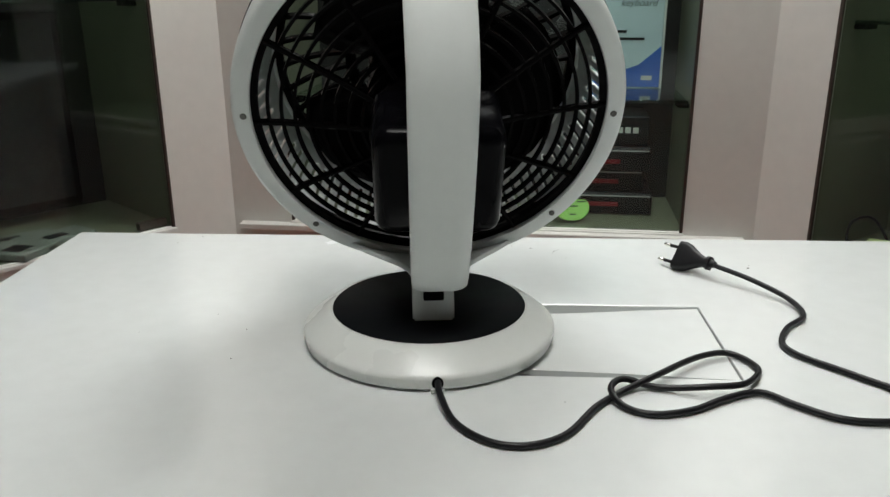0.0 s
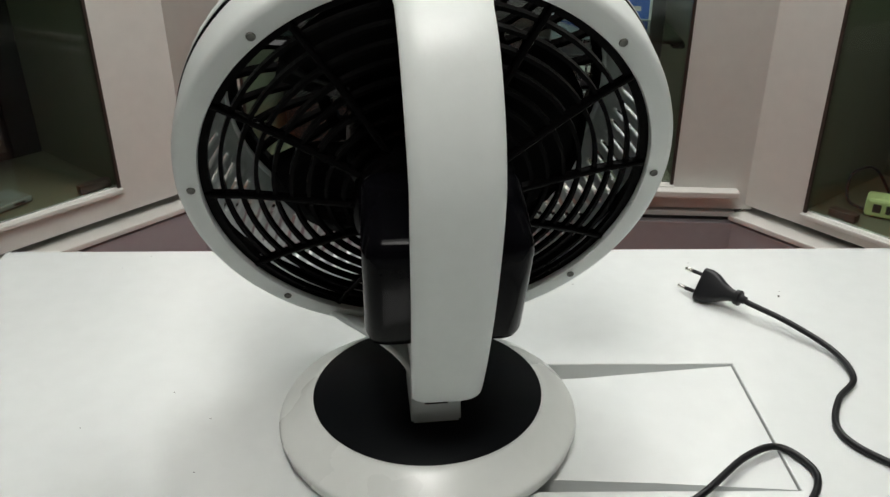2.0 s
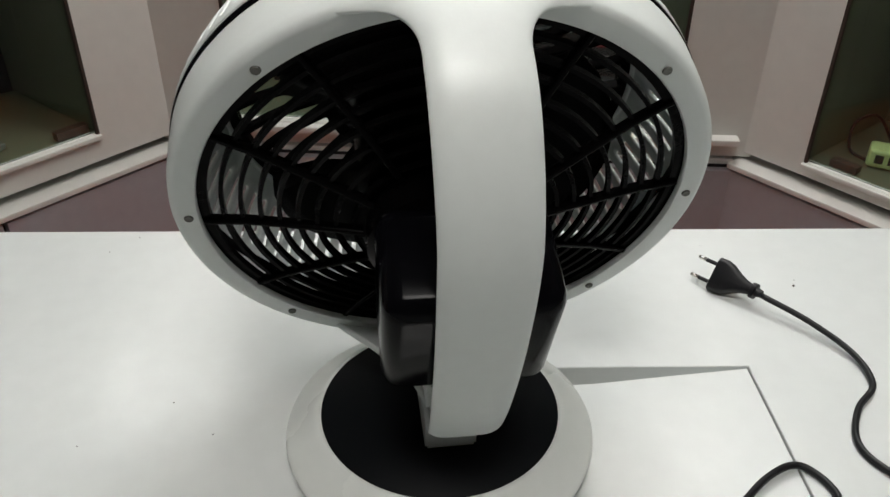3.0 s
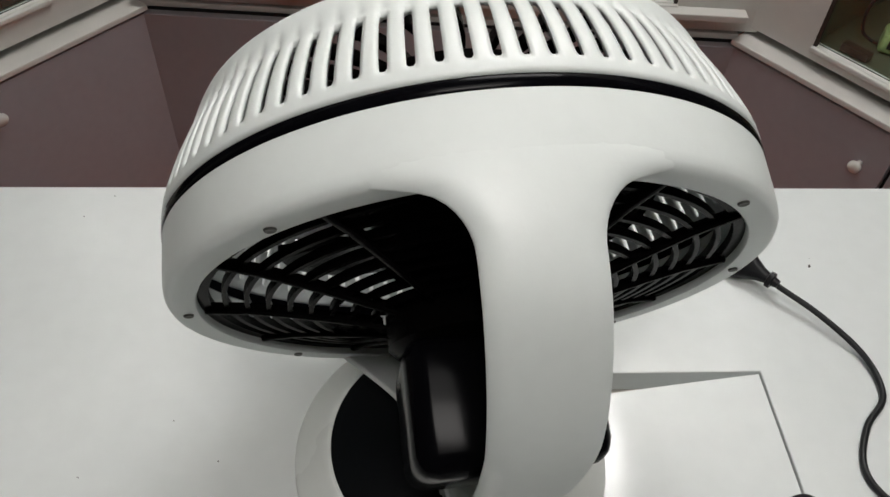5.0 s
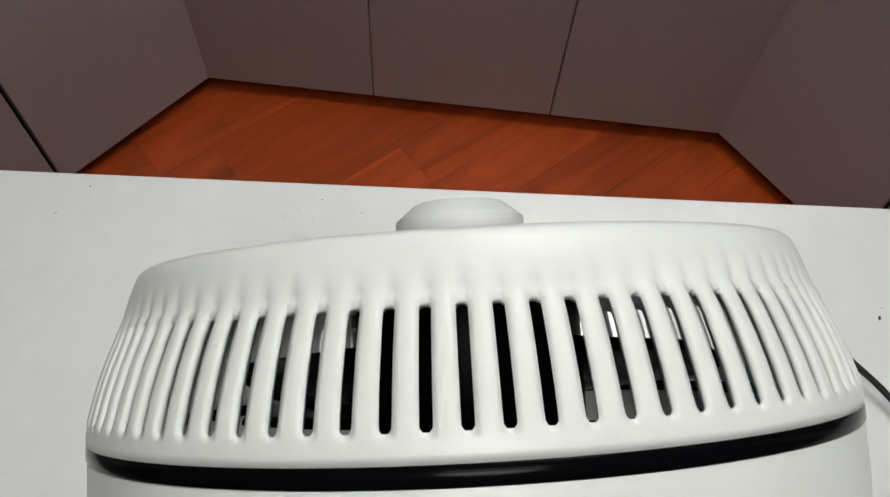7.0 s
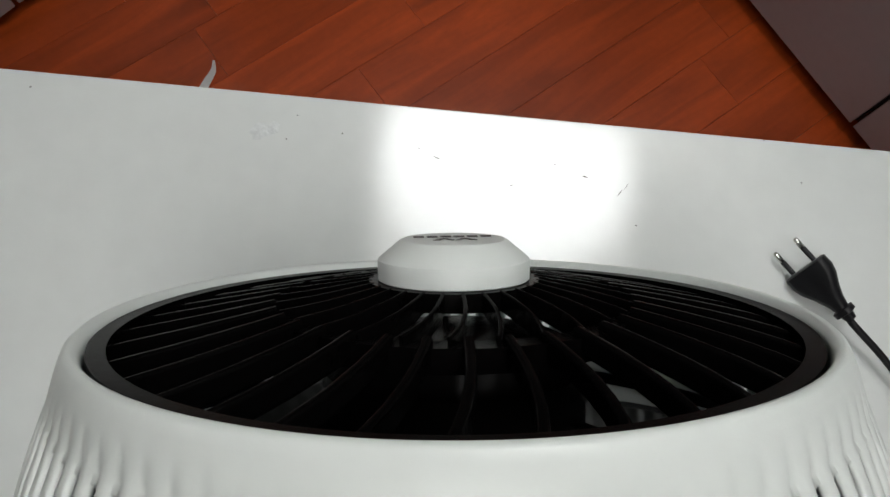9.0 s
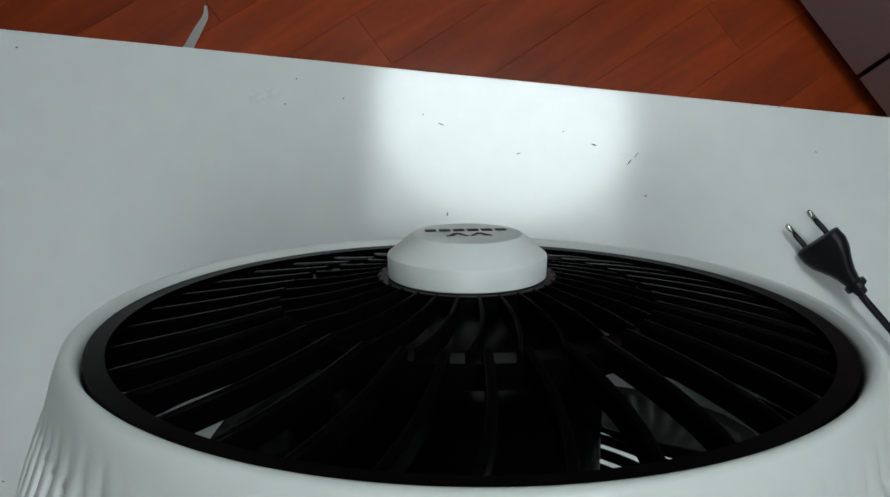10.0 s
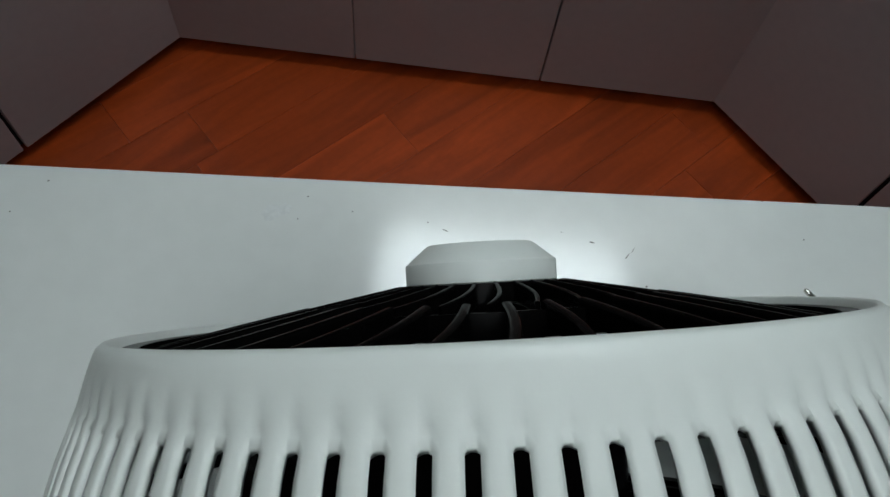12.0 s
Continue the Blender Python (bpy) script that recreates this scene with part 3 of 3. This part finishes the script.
def vane(r0, r1, sweep_deg, half_t, half_d):
    bm = bmesh.new()
    pts, frs = [], []
    for i in range(7):
        s = i / 6
        r = r0 + (r1 - r0) * s
        a = radians(sweep_deg) * s * s
        pts.append(Vector((r * math.cos(a), cone(r), r * math.sin(a))))
    for i in range(7):
        d = (pts[min(i + 1, 6)] - pts[max(i - 1, 0)]).normalized()
        nn = (Vector((0, 1, 0)) - d * d.y).normalized()
        frs.append((d.cross(nn), nn))
    sweep(bm, pts, frs, [half_t] * 7, [half_d] * 7)
    return bm


def vane_row(count, r0, r1, sweep_deg, half_t, half_d, start):
    first = part("guard_vane", sized(vane(r0, r1, sweep_deg, half_t, half_d)), BLACK, fan)
    first.matrix_basis = head_m @ Matrix.Rotation(radians(start), 4, "Y")
    for k in range(1, count):
        o = new("guard_vane", first.data)
        o.parent = fan
        o.matrix_basis = head_m @ Matrix.Rotation(radians(start + 360 / count * k), 4, "Y")


vane_row(28, 0.029, 0.063, 7, 0.0007, 0.0036, 0)
vane_row(34, 0.063, 0.1200, 5, 0.0016, 0.0040, 3)

# hub cap with a dark printed emblem
cap = hpart("hub_cap", lathe([(0.0, 0.1096), (0.0264, 0.1096), (0.0273, 0.1104), (0.0274, 0.1172), (0.0272, 0.1178), (0.0196, 0.1244), (0.0186, 0.1249), (0.0, 0.1251)], 96, "y"), WHITE, "white round centre cap", angle=25)


def emblem(quads):
    bm = bmesh.new()
    for q in quads:
        vs = [bm.verts.new((x, 0.12520, z)) for x, z in q]
        f = bm.faces.new(vs)
        g = bmesh.ops.extrude_face_region(bm, geom=[f])
        for vtx in [e for e in g["geom"] if isinstance(e, bmesh.types.BMVert)]:
            vtx.co.y += 0.00015
    return sized(bm)


mark = []
for sx in (-1, 1):
    mark.append([(sx * 0.0078, 0.0065), (sx * 0.0054, 0.0065), (sx * 0.0030, 0.0015), (sx * 0.0046, 0.0015)])
    mark.append([(sx * 0.0030, 0.0015), (sx * 0.0046, 0.0015), (sx * 0.0016, 0.0065), (sx * 0.0002, 0.0065)])
part("emblem", emblem(mark), INKBLACK, cap, "black angular emblem")
bars = []
for k in range(6):
    x0 = -0.0142 + k * 0.0049
    bars.append([(x0, -0.0058), (x0 + 0.0038, -0.0058), (x0 + 0.0038, -0.0022), (x0, -0.0022)])
part("brand_bar", emblem(bars), INKBLACK, cap, "row of small black printed blocks")

# mains cord and plug
cord_pts = [(0.0187, -0.1090, 0.011), (0.0215, -0.1250, 0.009), (0.0345, -0.1559, 0.0035), (0.0592, -0.1791, 0.0032), (0.0856, -0.1825, 0.0032), (0.113, -0.1661, 0.0032), (0.1365, -0.1277, 0.0032), (0.1581, -0.1038, 0.0035), (0.1891, -0.0825, 0.0085), (0.2289, -0.0437, 0.006), (0.2573, -0.0311, 0.0036), (0.2725, -0.0576, 0.0036), (0.2543, -0.0901, 0.007), (0.2252, -0.0995, 0.008), (0.188, -0.0944, 0.0034), (0.1612, -0.0919, 0.0086), (0.1498, -0.1061, 0.0075), (0.157, -0.125, 0.0036), (0.1765, -0.1349, 0.0032), (0.2063, -0.1277, 0.0034), (0.2364, -0.1078, 0.0036), (0.2635, -0.0974, 0.0034), (0.2828, -0.1138, 0.0032), (0.3083, -0.1321, 0.0032), (0.3371, -0.1354, 0.0032)]
back_pts = [(0.3767, -0.1269, 0.0032), (0.3878, -0.1021, 0.0032), (0.3605, -0.0784, 0.0032), (0.3382, -0.0555, 0.0032), (0.3127, -0.0282, 0.0032), (0.308, -0.0045, 0.0032), (0.3225, 0.0267, 0.0034), (0.3454, 0.0541, 0.004), (0.3432, 0.0899, 0.006), (0.3187, 0.1258, 0.011), (0.2874, 0.1562, 0.0155)]
inv = pose(0.002, 0, 0, 0, 0, YAW).inverted()
cord = part("power_cord", tube([inv @ p for p in spline(cord_pts + back_pts, 8)], 0.0026, 10), RUBBER, fan, "thin black mains cord in a loose loop", smooth=True)

PLUG_A, PLUG_B, PLUG_END = Vector((0.2450, 0.2114, 0.0205)), Vector((0.2385, 0.2027, 0.0065)), Vector((0.2845, 0.1616, 0.0155))
mid = (PLUG_A + PLUG_B) / 2
ax = (PLUG_END - mid).normalized()
sd = (PLUG_A - PLUG_B)
sd = (sd - ax * sd.dot(ax)).normalized()
nm = ax.cross(sd)
plug_m = inv @ Matrix(((sd.x, nm.x, ax.x, mid.x), (sd.y, nm.y, ax.y, mid.y), (sd.z, nm.z, ax.z, mid.z), (0, 0, 0, 1)))
L = (PLUG_END - mid).length
bm = bmesh.new()
secs = [(0.0185, 0.0150, 0.0050), (0.0192, 0.0162, 0.0062), (0.026, 0.0165, 0.0066), (0.032, 0.0145, 0.0066), (0.039, 0.0100, 0.0062), (0.046, 0.0066, 0.0055), (0.0520, 0.0050, 0.0048), (0.0525, 0.0072, 0.0062), (0.0560, 0.0072, 0.0062), (0.0565, 0.0045, 0.0042), (0.0610, 0.0034, 0.0034)]
sweep(bm, [Vector((0, 0, z * L / 0.0560)) for z, _, _ in secs], [(Vector((1, 0, 0)), Vector((0, 1, 0)))] * len(secs), [w for _, w, _ in secs], [t for _, _, t in secs])
plug = part("plug", bm, RUBBER, fan, "black moulded two-pin plug")
plug.matrix_basis = plug_m
sharp(plug, 40)
for s in (-1, 1):
    pin = part("pin_sleeve", lathe([(0.0, 0.008), (0.0019, 0.008), (0.0019, 0.020), (0.0, 0.020)], 14), RUBBER, plug, smooth=False)
    pin.matrix_basis = Matrix.Translation((s * 0.0090, 0, 0))
    tip = part("pin", lathe([(0.0, 0.0), (0.0013, 0.0004), (0.0019, 0.0016), (0.0020, 0.0088), (0.0, 0.0088)], 14), CHROME, plug, "bright metal plug pin", smooth=True)
    tip.matrix_basis = Matrix.Translation((s * 0.0090, 0, 0))

# ---- marks and scraps on the table ----
def flake(name, x, y, rx, ry, rot, mat, label, n=11, h=0.0006):
    rnd = random.Random(int((x * 1000 + 7 * y * 1000)))
    bm = bmesh.new()
    c = bm.verts.new((0, 0, h))
    ring = []
    for k in range(n):
        a = 2 * math.pi * k / n
        f = rnd.uniform(0.65, 1.1)
        ring.append(bm.verts.new((rx * f * math.cos(a), ry * f * math.sin(a), 0.00015)))
    for k in range(n):
        bm.faces.new((c, ring[k], ring[(k + 1) % n]))
    bm.faces.new(ring[::-1])
    ob = part(name, bm, mat)
    ob.matrix_basis = pose(x, y, 0, 0, 0, rot)
    return tagged(ob, label, "dirt")


flake("glue_smudge", -0.1400, 0.2555, 0.0095, 0.0075, 20, SMUDGE, "dried clear glue smudge on the white tabletop")
flake("glue_smudge", -0.1310, 0.2590, 0.0060, 0.005, 60, SMUDGE, "small dried glue smudge on the white tabletop")
specks = [(0.3333, 0.193, 0.0034, 0.0018, 70), (0.3370, 0.202, 0.0010, 0.0007, 0), (0.0988, 0.2479, 0.0036, 0.0008, -12), (0.2633, 0.2618, 0.0009, 0.0007, 0), (-0.0809, 0.2608, 0.0010, 0.0007, 40), (0.1379, 0.2145, 0.0014, 0.0007, 0),
          (-0.0110, 0.2500, 0.0040, 0.0005, -18), (-0.1148, 0.2711, 0.0010, 0.0007, 10), (-0.3256, 0.2428, 0.0012, 0.0008, 50), (0.2350, 0.2930, 0.0014, 0.0006, 0), (-0.0244, 0.2558, 0.0009, 0.0005, 0), (-0.0010, 0.1860, 0.0006, 0.0026, -8),
          (-0.1204, 0.2519, 0.0008, 0.0006, 0), (0.0760, 0.2550, 0.0008, 0.0005, 0), (-0.1649, -0.0009, 0.0012, 0.0007, 20), (-0.2030, 0.0320, 0.0009, 0.0007, 80), (-0.1600, -0.0600, 0.0011, 0.0006, 10), (-0.2603, -0.0135, 0.0010, 0.0009, 0), (0.1150, -0.1160, 0.0012, 0.0005, 60),
          (0.0450, 0.2350, 0.0030, 0.0004, 20), (0.1250, 0.2380, 0.0045, 0.0005, 55), (0.1300, 0.2440, 0.0050, 0.0004, 60), (-0.3050, 0.2700, 0.0012, 0.0008, 20)]
for x, y, a, b, r in specks:
    flake("dirt_speck", x, y, a * 0.75, b * 0.75, r, DIRT, "tiny dark speck of dirt on the tabletop", 8, 0.0005)
bm = bmesh.new()
sp = spline([(-0.438, 0.568, FLOOR + 0.003), (-0.426, 0.603, FLOOR + 0.006), (-0.413, 0.638, FLOOR + 0.008), (-0.405, 0.664, FLOOR + 0.007), (-0.398, 0.688, FLOOR + 0.005), (-0.401, 0.709, FLOOR + 0.003)], 4)
n_sp = len(sp) - 1
sweep(bm, sp, [(Vector((0.95, -0.31, 0)), Vector((0, 0, 1)))] * len(sp), [0.0085 * (1 - 0.75 * (i / n_sp) ** 3) for i in range(len(sp))], [0.0003] * len(sp))
tagged(part("paper_strip", bm, PAPER), "narrow white strip of paper lying on the wooden floor", "scrap")

# ---- goods in the display windows ----
for_back, for_left, for_right = mb @ pose(-0.012, 0, 0.054), ml @ pose(-0.010, 0, 0.056), mr @ pose(-0.010, 0, 0.040)


def goods(m, name, label, category, x0, x1, y0, y1, z0, z1, mat, bevel=0.002):
    c = empty(name, m)
    part("box_body", boxed(x0, x1, y0, y1, z0, z1, bevel=bevel, seg=1), mat, c)
    return tagged(c, label, category)


def print_bar(parent, name, x0, x1, y, z0, z1, mat, label=""):
    return part(name, boxed(x0, x1, y - 0.0006, y - 0.0001, z0, z1), mat, parent, label)


SH = 0.0055
kb = goods(for_back, "keyboard_box", "pale blue and white upright keyboard carton on the glass shelf", "box", 0.735, 0.935, 0.245, 0.275, SH, 0.42, CARDWHITE)
bm = bmesh.new()
for q in ([(0.745, SH + 0.003), (0.934, SH + 0.003), (0.934, 0.075)], [(0.86, SH + 0.03), (0.934, 0.075), (0.934, 0.10)]):
    bm.faces.new([bm.verts.new((x, 0.2443, z)) for x, z in q])
part("blue_print", bm, BLUE, kb, "blue printed corner")
for k, (x0, x1, z, h) in enumerate(((0.875, 0.925, 0.200, 0.005), (0.80, 0.855, 0.128, 0.006), (0.80, 0.895, 0.112, 0.006))):
    print_bar(kb, "print_bar", x0, x1, 0.2445, z, z + h, CARDBLACK)
print_bar(kb, "emblem", 0.893, 0.917, 0.2441, 0.024, 0.034, PALEPLASTIC)
word = bpy.data.curves.new("word", "FONT")
word.body, word.size, word.shear = "keyboard", 0.021, 0.35
word_ob = bpy.data.objects.new("word", word)
word_mesh = bpy.data.meshes.new_from_object(word_ob)
bpy.data.objects.remove(word_ob)
bm = bmesh.new()
bm.from_mesh(word_mesh)
bmesh.ops.transform(bm, matrix=pose(0.838, 0.2443, 0.186, 90, 0, 0), verts=bm.verts)
part("printed_word", bm, CARDBLACK, kb, "dark slanted printed word")
part("edge_strip", boxed(0.9355, 0.9395, 0.244, 0.276, SH, 0.42), PALEPLASTIC, kb, "white carton edge")
for i, (z0, z1, x0, x1) in enumerate(((-0.2625, -0.215, 0.70, 0.925), (-0.2145, -0.165, 0.69, 0.905), (-0.1645, -0.112, 0.71, 0.915), (-0.1115, -0.045, 0.70, 0.910))):
    g = goods(for_back, "black_carton", "flat black printed carton in a stack", "box", x0, x1, 0.13 + 0.02 * (i % 2), 0.29, z0, z1, CARDBLACK)
    tagged(g, group="black cartons in the window")
    if i == 3:
        for k in range(6):
            print_bar(g, "print_bar", 0.79 + k * 0.017, 0.802 + k * 0.017, 0.15, z0 + 0.030, z0 + 0.043, PALEPLASTIC)
    else:
        print_bar(g, "print_bar", 0.78, 0.85, 0.13 + 0.02 * (i % 2), z0 + 0.018, z0 + 0.028, INKRED)
        print_bar(g, "print_line", x0 + 0.004, x1 - 0.004, 0.13 + 0.02 * (i % 2), z1 - 0.007, z1 - 0.004, INKGREY)
for x0, x1 in ((0.16, 0.36), (0.39, 0.60)):
    g = goods(for_back, "black_carton", "dark upright carton at the back of the window", "box", x0, x1, 0.20, 0.29, -0.2625, -0.03, CARDBLACK)
    print_bar(g, "print_bar", x0 + 0.03, x1 - 0.06, 0.20, -0.10, -0.085, INKGREY)
tag = empty("lime_price_tag", for_back @ pose(0.748, 0.060, -0.2612, 66, 0, 6))
bm = lathe([(0.0, 0.0), (0.036, 0.0), (0.0375, 0.0015), (0.0375, 0.005), (0.036, 0.0065), (0.0, 0.0065)], 36)
for vtx in bm.verts:
    vtx.co.x *= 1.0 + 3.0 * max(vtx.co.y, 0.0)
    vtx.co.y = max(min(vtx.co.y * 0.75, 0.020), -0.026) + 0.0265
part("tag_body", bm, LIME, tag)
for x0, x1, z in ((-0.028, -0.016, 0.040), (-0.010, 0.004, 0.040), (0.010, 0.030, 0.040), (-0.028, -0.014, 0.032), (-0.008, 0.012, 0.030), (-0.024, -0.010, 0.024), (-0.006, 0.008, 0.012)):
    part("print_bar", boxed(x0, x1, z, z + 0.0028, 0.0067, 0.0072), INKBLACK, tag)
tagged(tag, "lime green rounded plastic tag with dark print", "tag")

# left window: large dark screen, pale gadgets, cartons on the shelf
xr = ll - 0.145
scr = empty("flat_screen", for_left)
part("screen_frame", boxed(xr - 0.72, xr - 0.085, 0.255, 0.285, -0.225, 0.185, bevel=0.004), BLACK, scr)
part("screen", boxed(xr - 0.705, xr - 0.10, 0.2535, 0.2548, -0.208, 0.170), SCREENBLACK, scr, "unlit black screen")
part("stand_foot", boxed(xr - 0.48, xr - 0.30, 0.19, 0.30, -0.2510, -0.2395, bevel=0.003), BLACK, scr)
part("stand_post", boxed(xr - 0.42, xr - 0.36, 0.262, 0.280, -0.2392, -0.2255), BLACK, scr)
tagged(scr, "large unlit black flat screen standing in the window", "screen")
for x, y, w, d, h, r in ((xr - 0.20, 0.10, 0.055, 0.035, 0.012, 12), (xr - 0.27, 0.15, 0.07, 0.03, 0.010, -8), (xr - 0.29, 0.07, 0.05, 0.05, 0.014, 30)):
    g = empty("small_gadget", for_left @ pose(x, y, -0.2518, 0, 0, r))
    part("case", boxed(-w, w, -d, d, 0.0, h, bevel=0.003), GADGET, g)
    part("port", boxed(w * 0.3, w * 0.7, -d - 0.0006, -d + 0.0002, h * 0.3, h * 0.7), INKBLACK, g, "dark port")
    part("label_strip", boxed(-w * 0.7, w * 0.1, -d * 0.5, d * 0.3, h + 0.0001, h + 0.0006), CARDBLACK, g)
    tagged(g, "small pale grey electronic gadget lying on the case floor", "gadget", "gadgets in the window")
for x0, x1, mt in ((xr - 0.42, xr - 0.31, CARDWHITE), (xr - 0.29, xr - 0.235, BLUE), (xr - 0.22, xr - 0.09, CARDBLACK)):
    g = goods(for_left, "small_carton", "small printed carton on the glass shelf", "box", x0, x1, 0.12, 0.22, 0.2155, 0.30, mt)
    print_bar(g, "print_bar", x0 + 0.012, x1 - 0.012, 0.12, 0.235, 0.250, PALEPLASTIC)

# right window: brown carton, green adapter with a cable
g = goods(for_right, "brown_carton", "tall brown cardboard carton in the window", "box", 0.245, 0.44, 0.19, 0.30, -0.2615, 0.02, BROWNCARD)
part("tape", boxed(0.33, 0.36, 0.1892, 0.1898, -0.26, 0.019), CARDBLACK, g)
ad = empty("green_adapter", for_right @ pose(0.250, 0.120, -0.2618, 0, 0, 22))
part("case", boxed(-0.045, 0.045, -0.022, 0.022, 0.0, 0.036, bevel=0.006), PALELIME, ad)
for k in range(3):
    part("slot", boxed(-0.032 + 0.022 * k, -0.018 + 0.022 * k, -0.0226, -0.0218, 0.010, 0.026), INKBLACK, ad, "dark slot")
tagged(ad, "pale green adapter block on the case floor", "adapter")
wire = part("black_wire", tube(spline([for_right @ Vector(p) for p in ((0.215, 0.100, -0.2585), (0.178, 0.095, -0.245), (0.165, 0.12, -0.205), (0.185, 0.165, -0.20), (0.225, 0.18, -0.2585))], 6), 0.003, 8), RUBBER, smooth=True)
tagged(wire, "short black cable curled behind the adapter", "cable")
tagged(part("wood_wedge", boxed(0.0, 0.06, 0.0, 0.018, 0.0, 0.016, bevel=0.001), TOE, at=for_left @ pose(xr - 0.068, 0.033, -0.2518)), "small brown wooden block at the window corner", "block")
tagged(part("wood_wedge", boxed(0.0, 0.05, 0.0, 0.018, 0.0, 0.014, bevel=0.001), TOE, at=for_right @ pose(0.175, 0.036, -0.2618)), "small brown wooden block at the window corner", "block")

# ---- floor planks, laid diagonally ----
ANG = 41
PW, PL = 0.115, 0.74
base_plank = boxed(0.0002, PL - 0.0002, 0.0002, PW - 0.0002, -0.006, 0.0, bevel=0.0004, seg=1)
pm = bpy.data.meshes.new("plank")
base_plank.to_mesh(pm)
base_plank.free()
pm.materials.append(FLOORWOOD)
turn = pose(0.0, 0.7, FLOOR, 0, 0, ANG)
rnd = random.Random(4)
for j in range(-24, 25):
    shift = rnd.uniform(0, PL)
    for i in range(-5, 5):
        m = turn @ Matrix.Translation((i * PL + shift, j * PW, 0))
        c = m @ Vector((PL / 2, PW / 2, 0))
        if -1.65 < c.x < 1.65 and -1.65 < c.y < 1.65:
            o = new("plank", pm)
            o.parent = floor
            o.matrix_basis = m
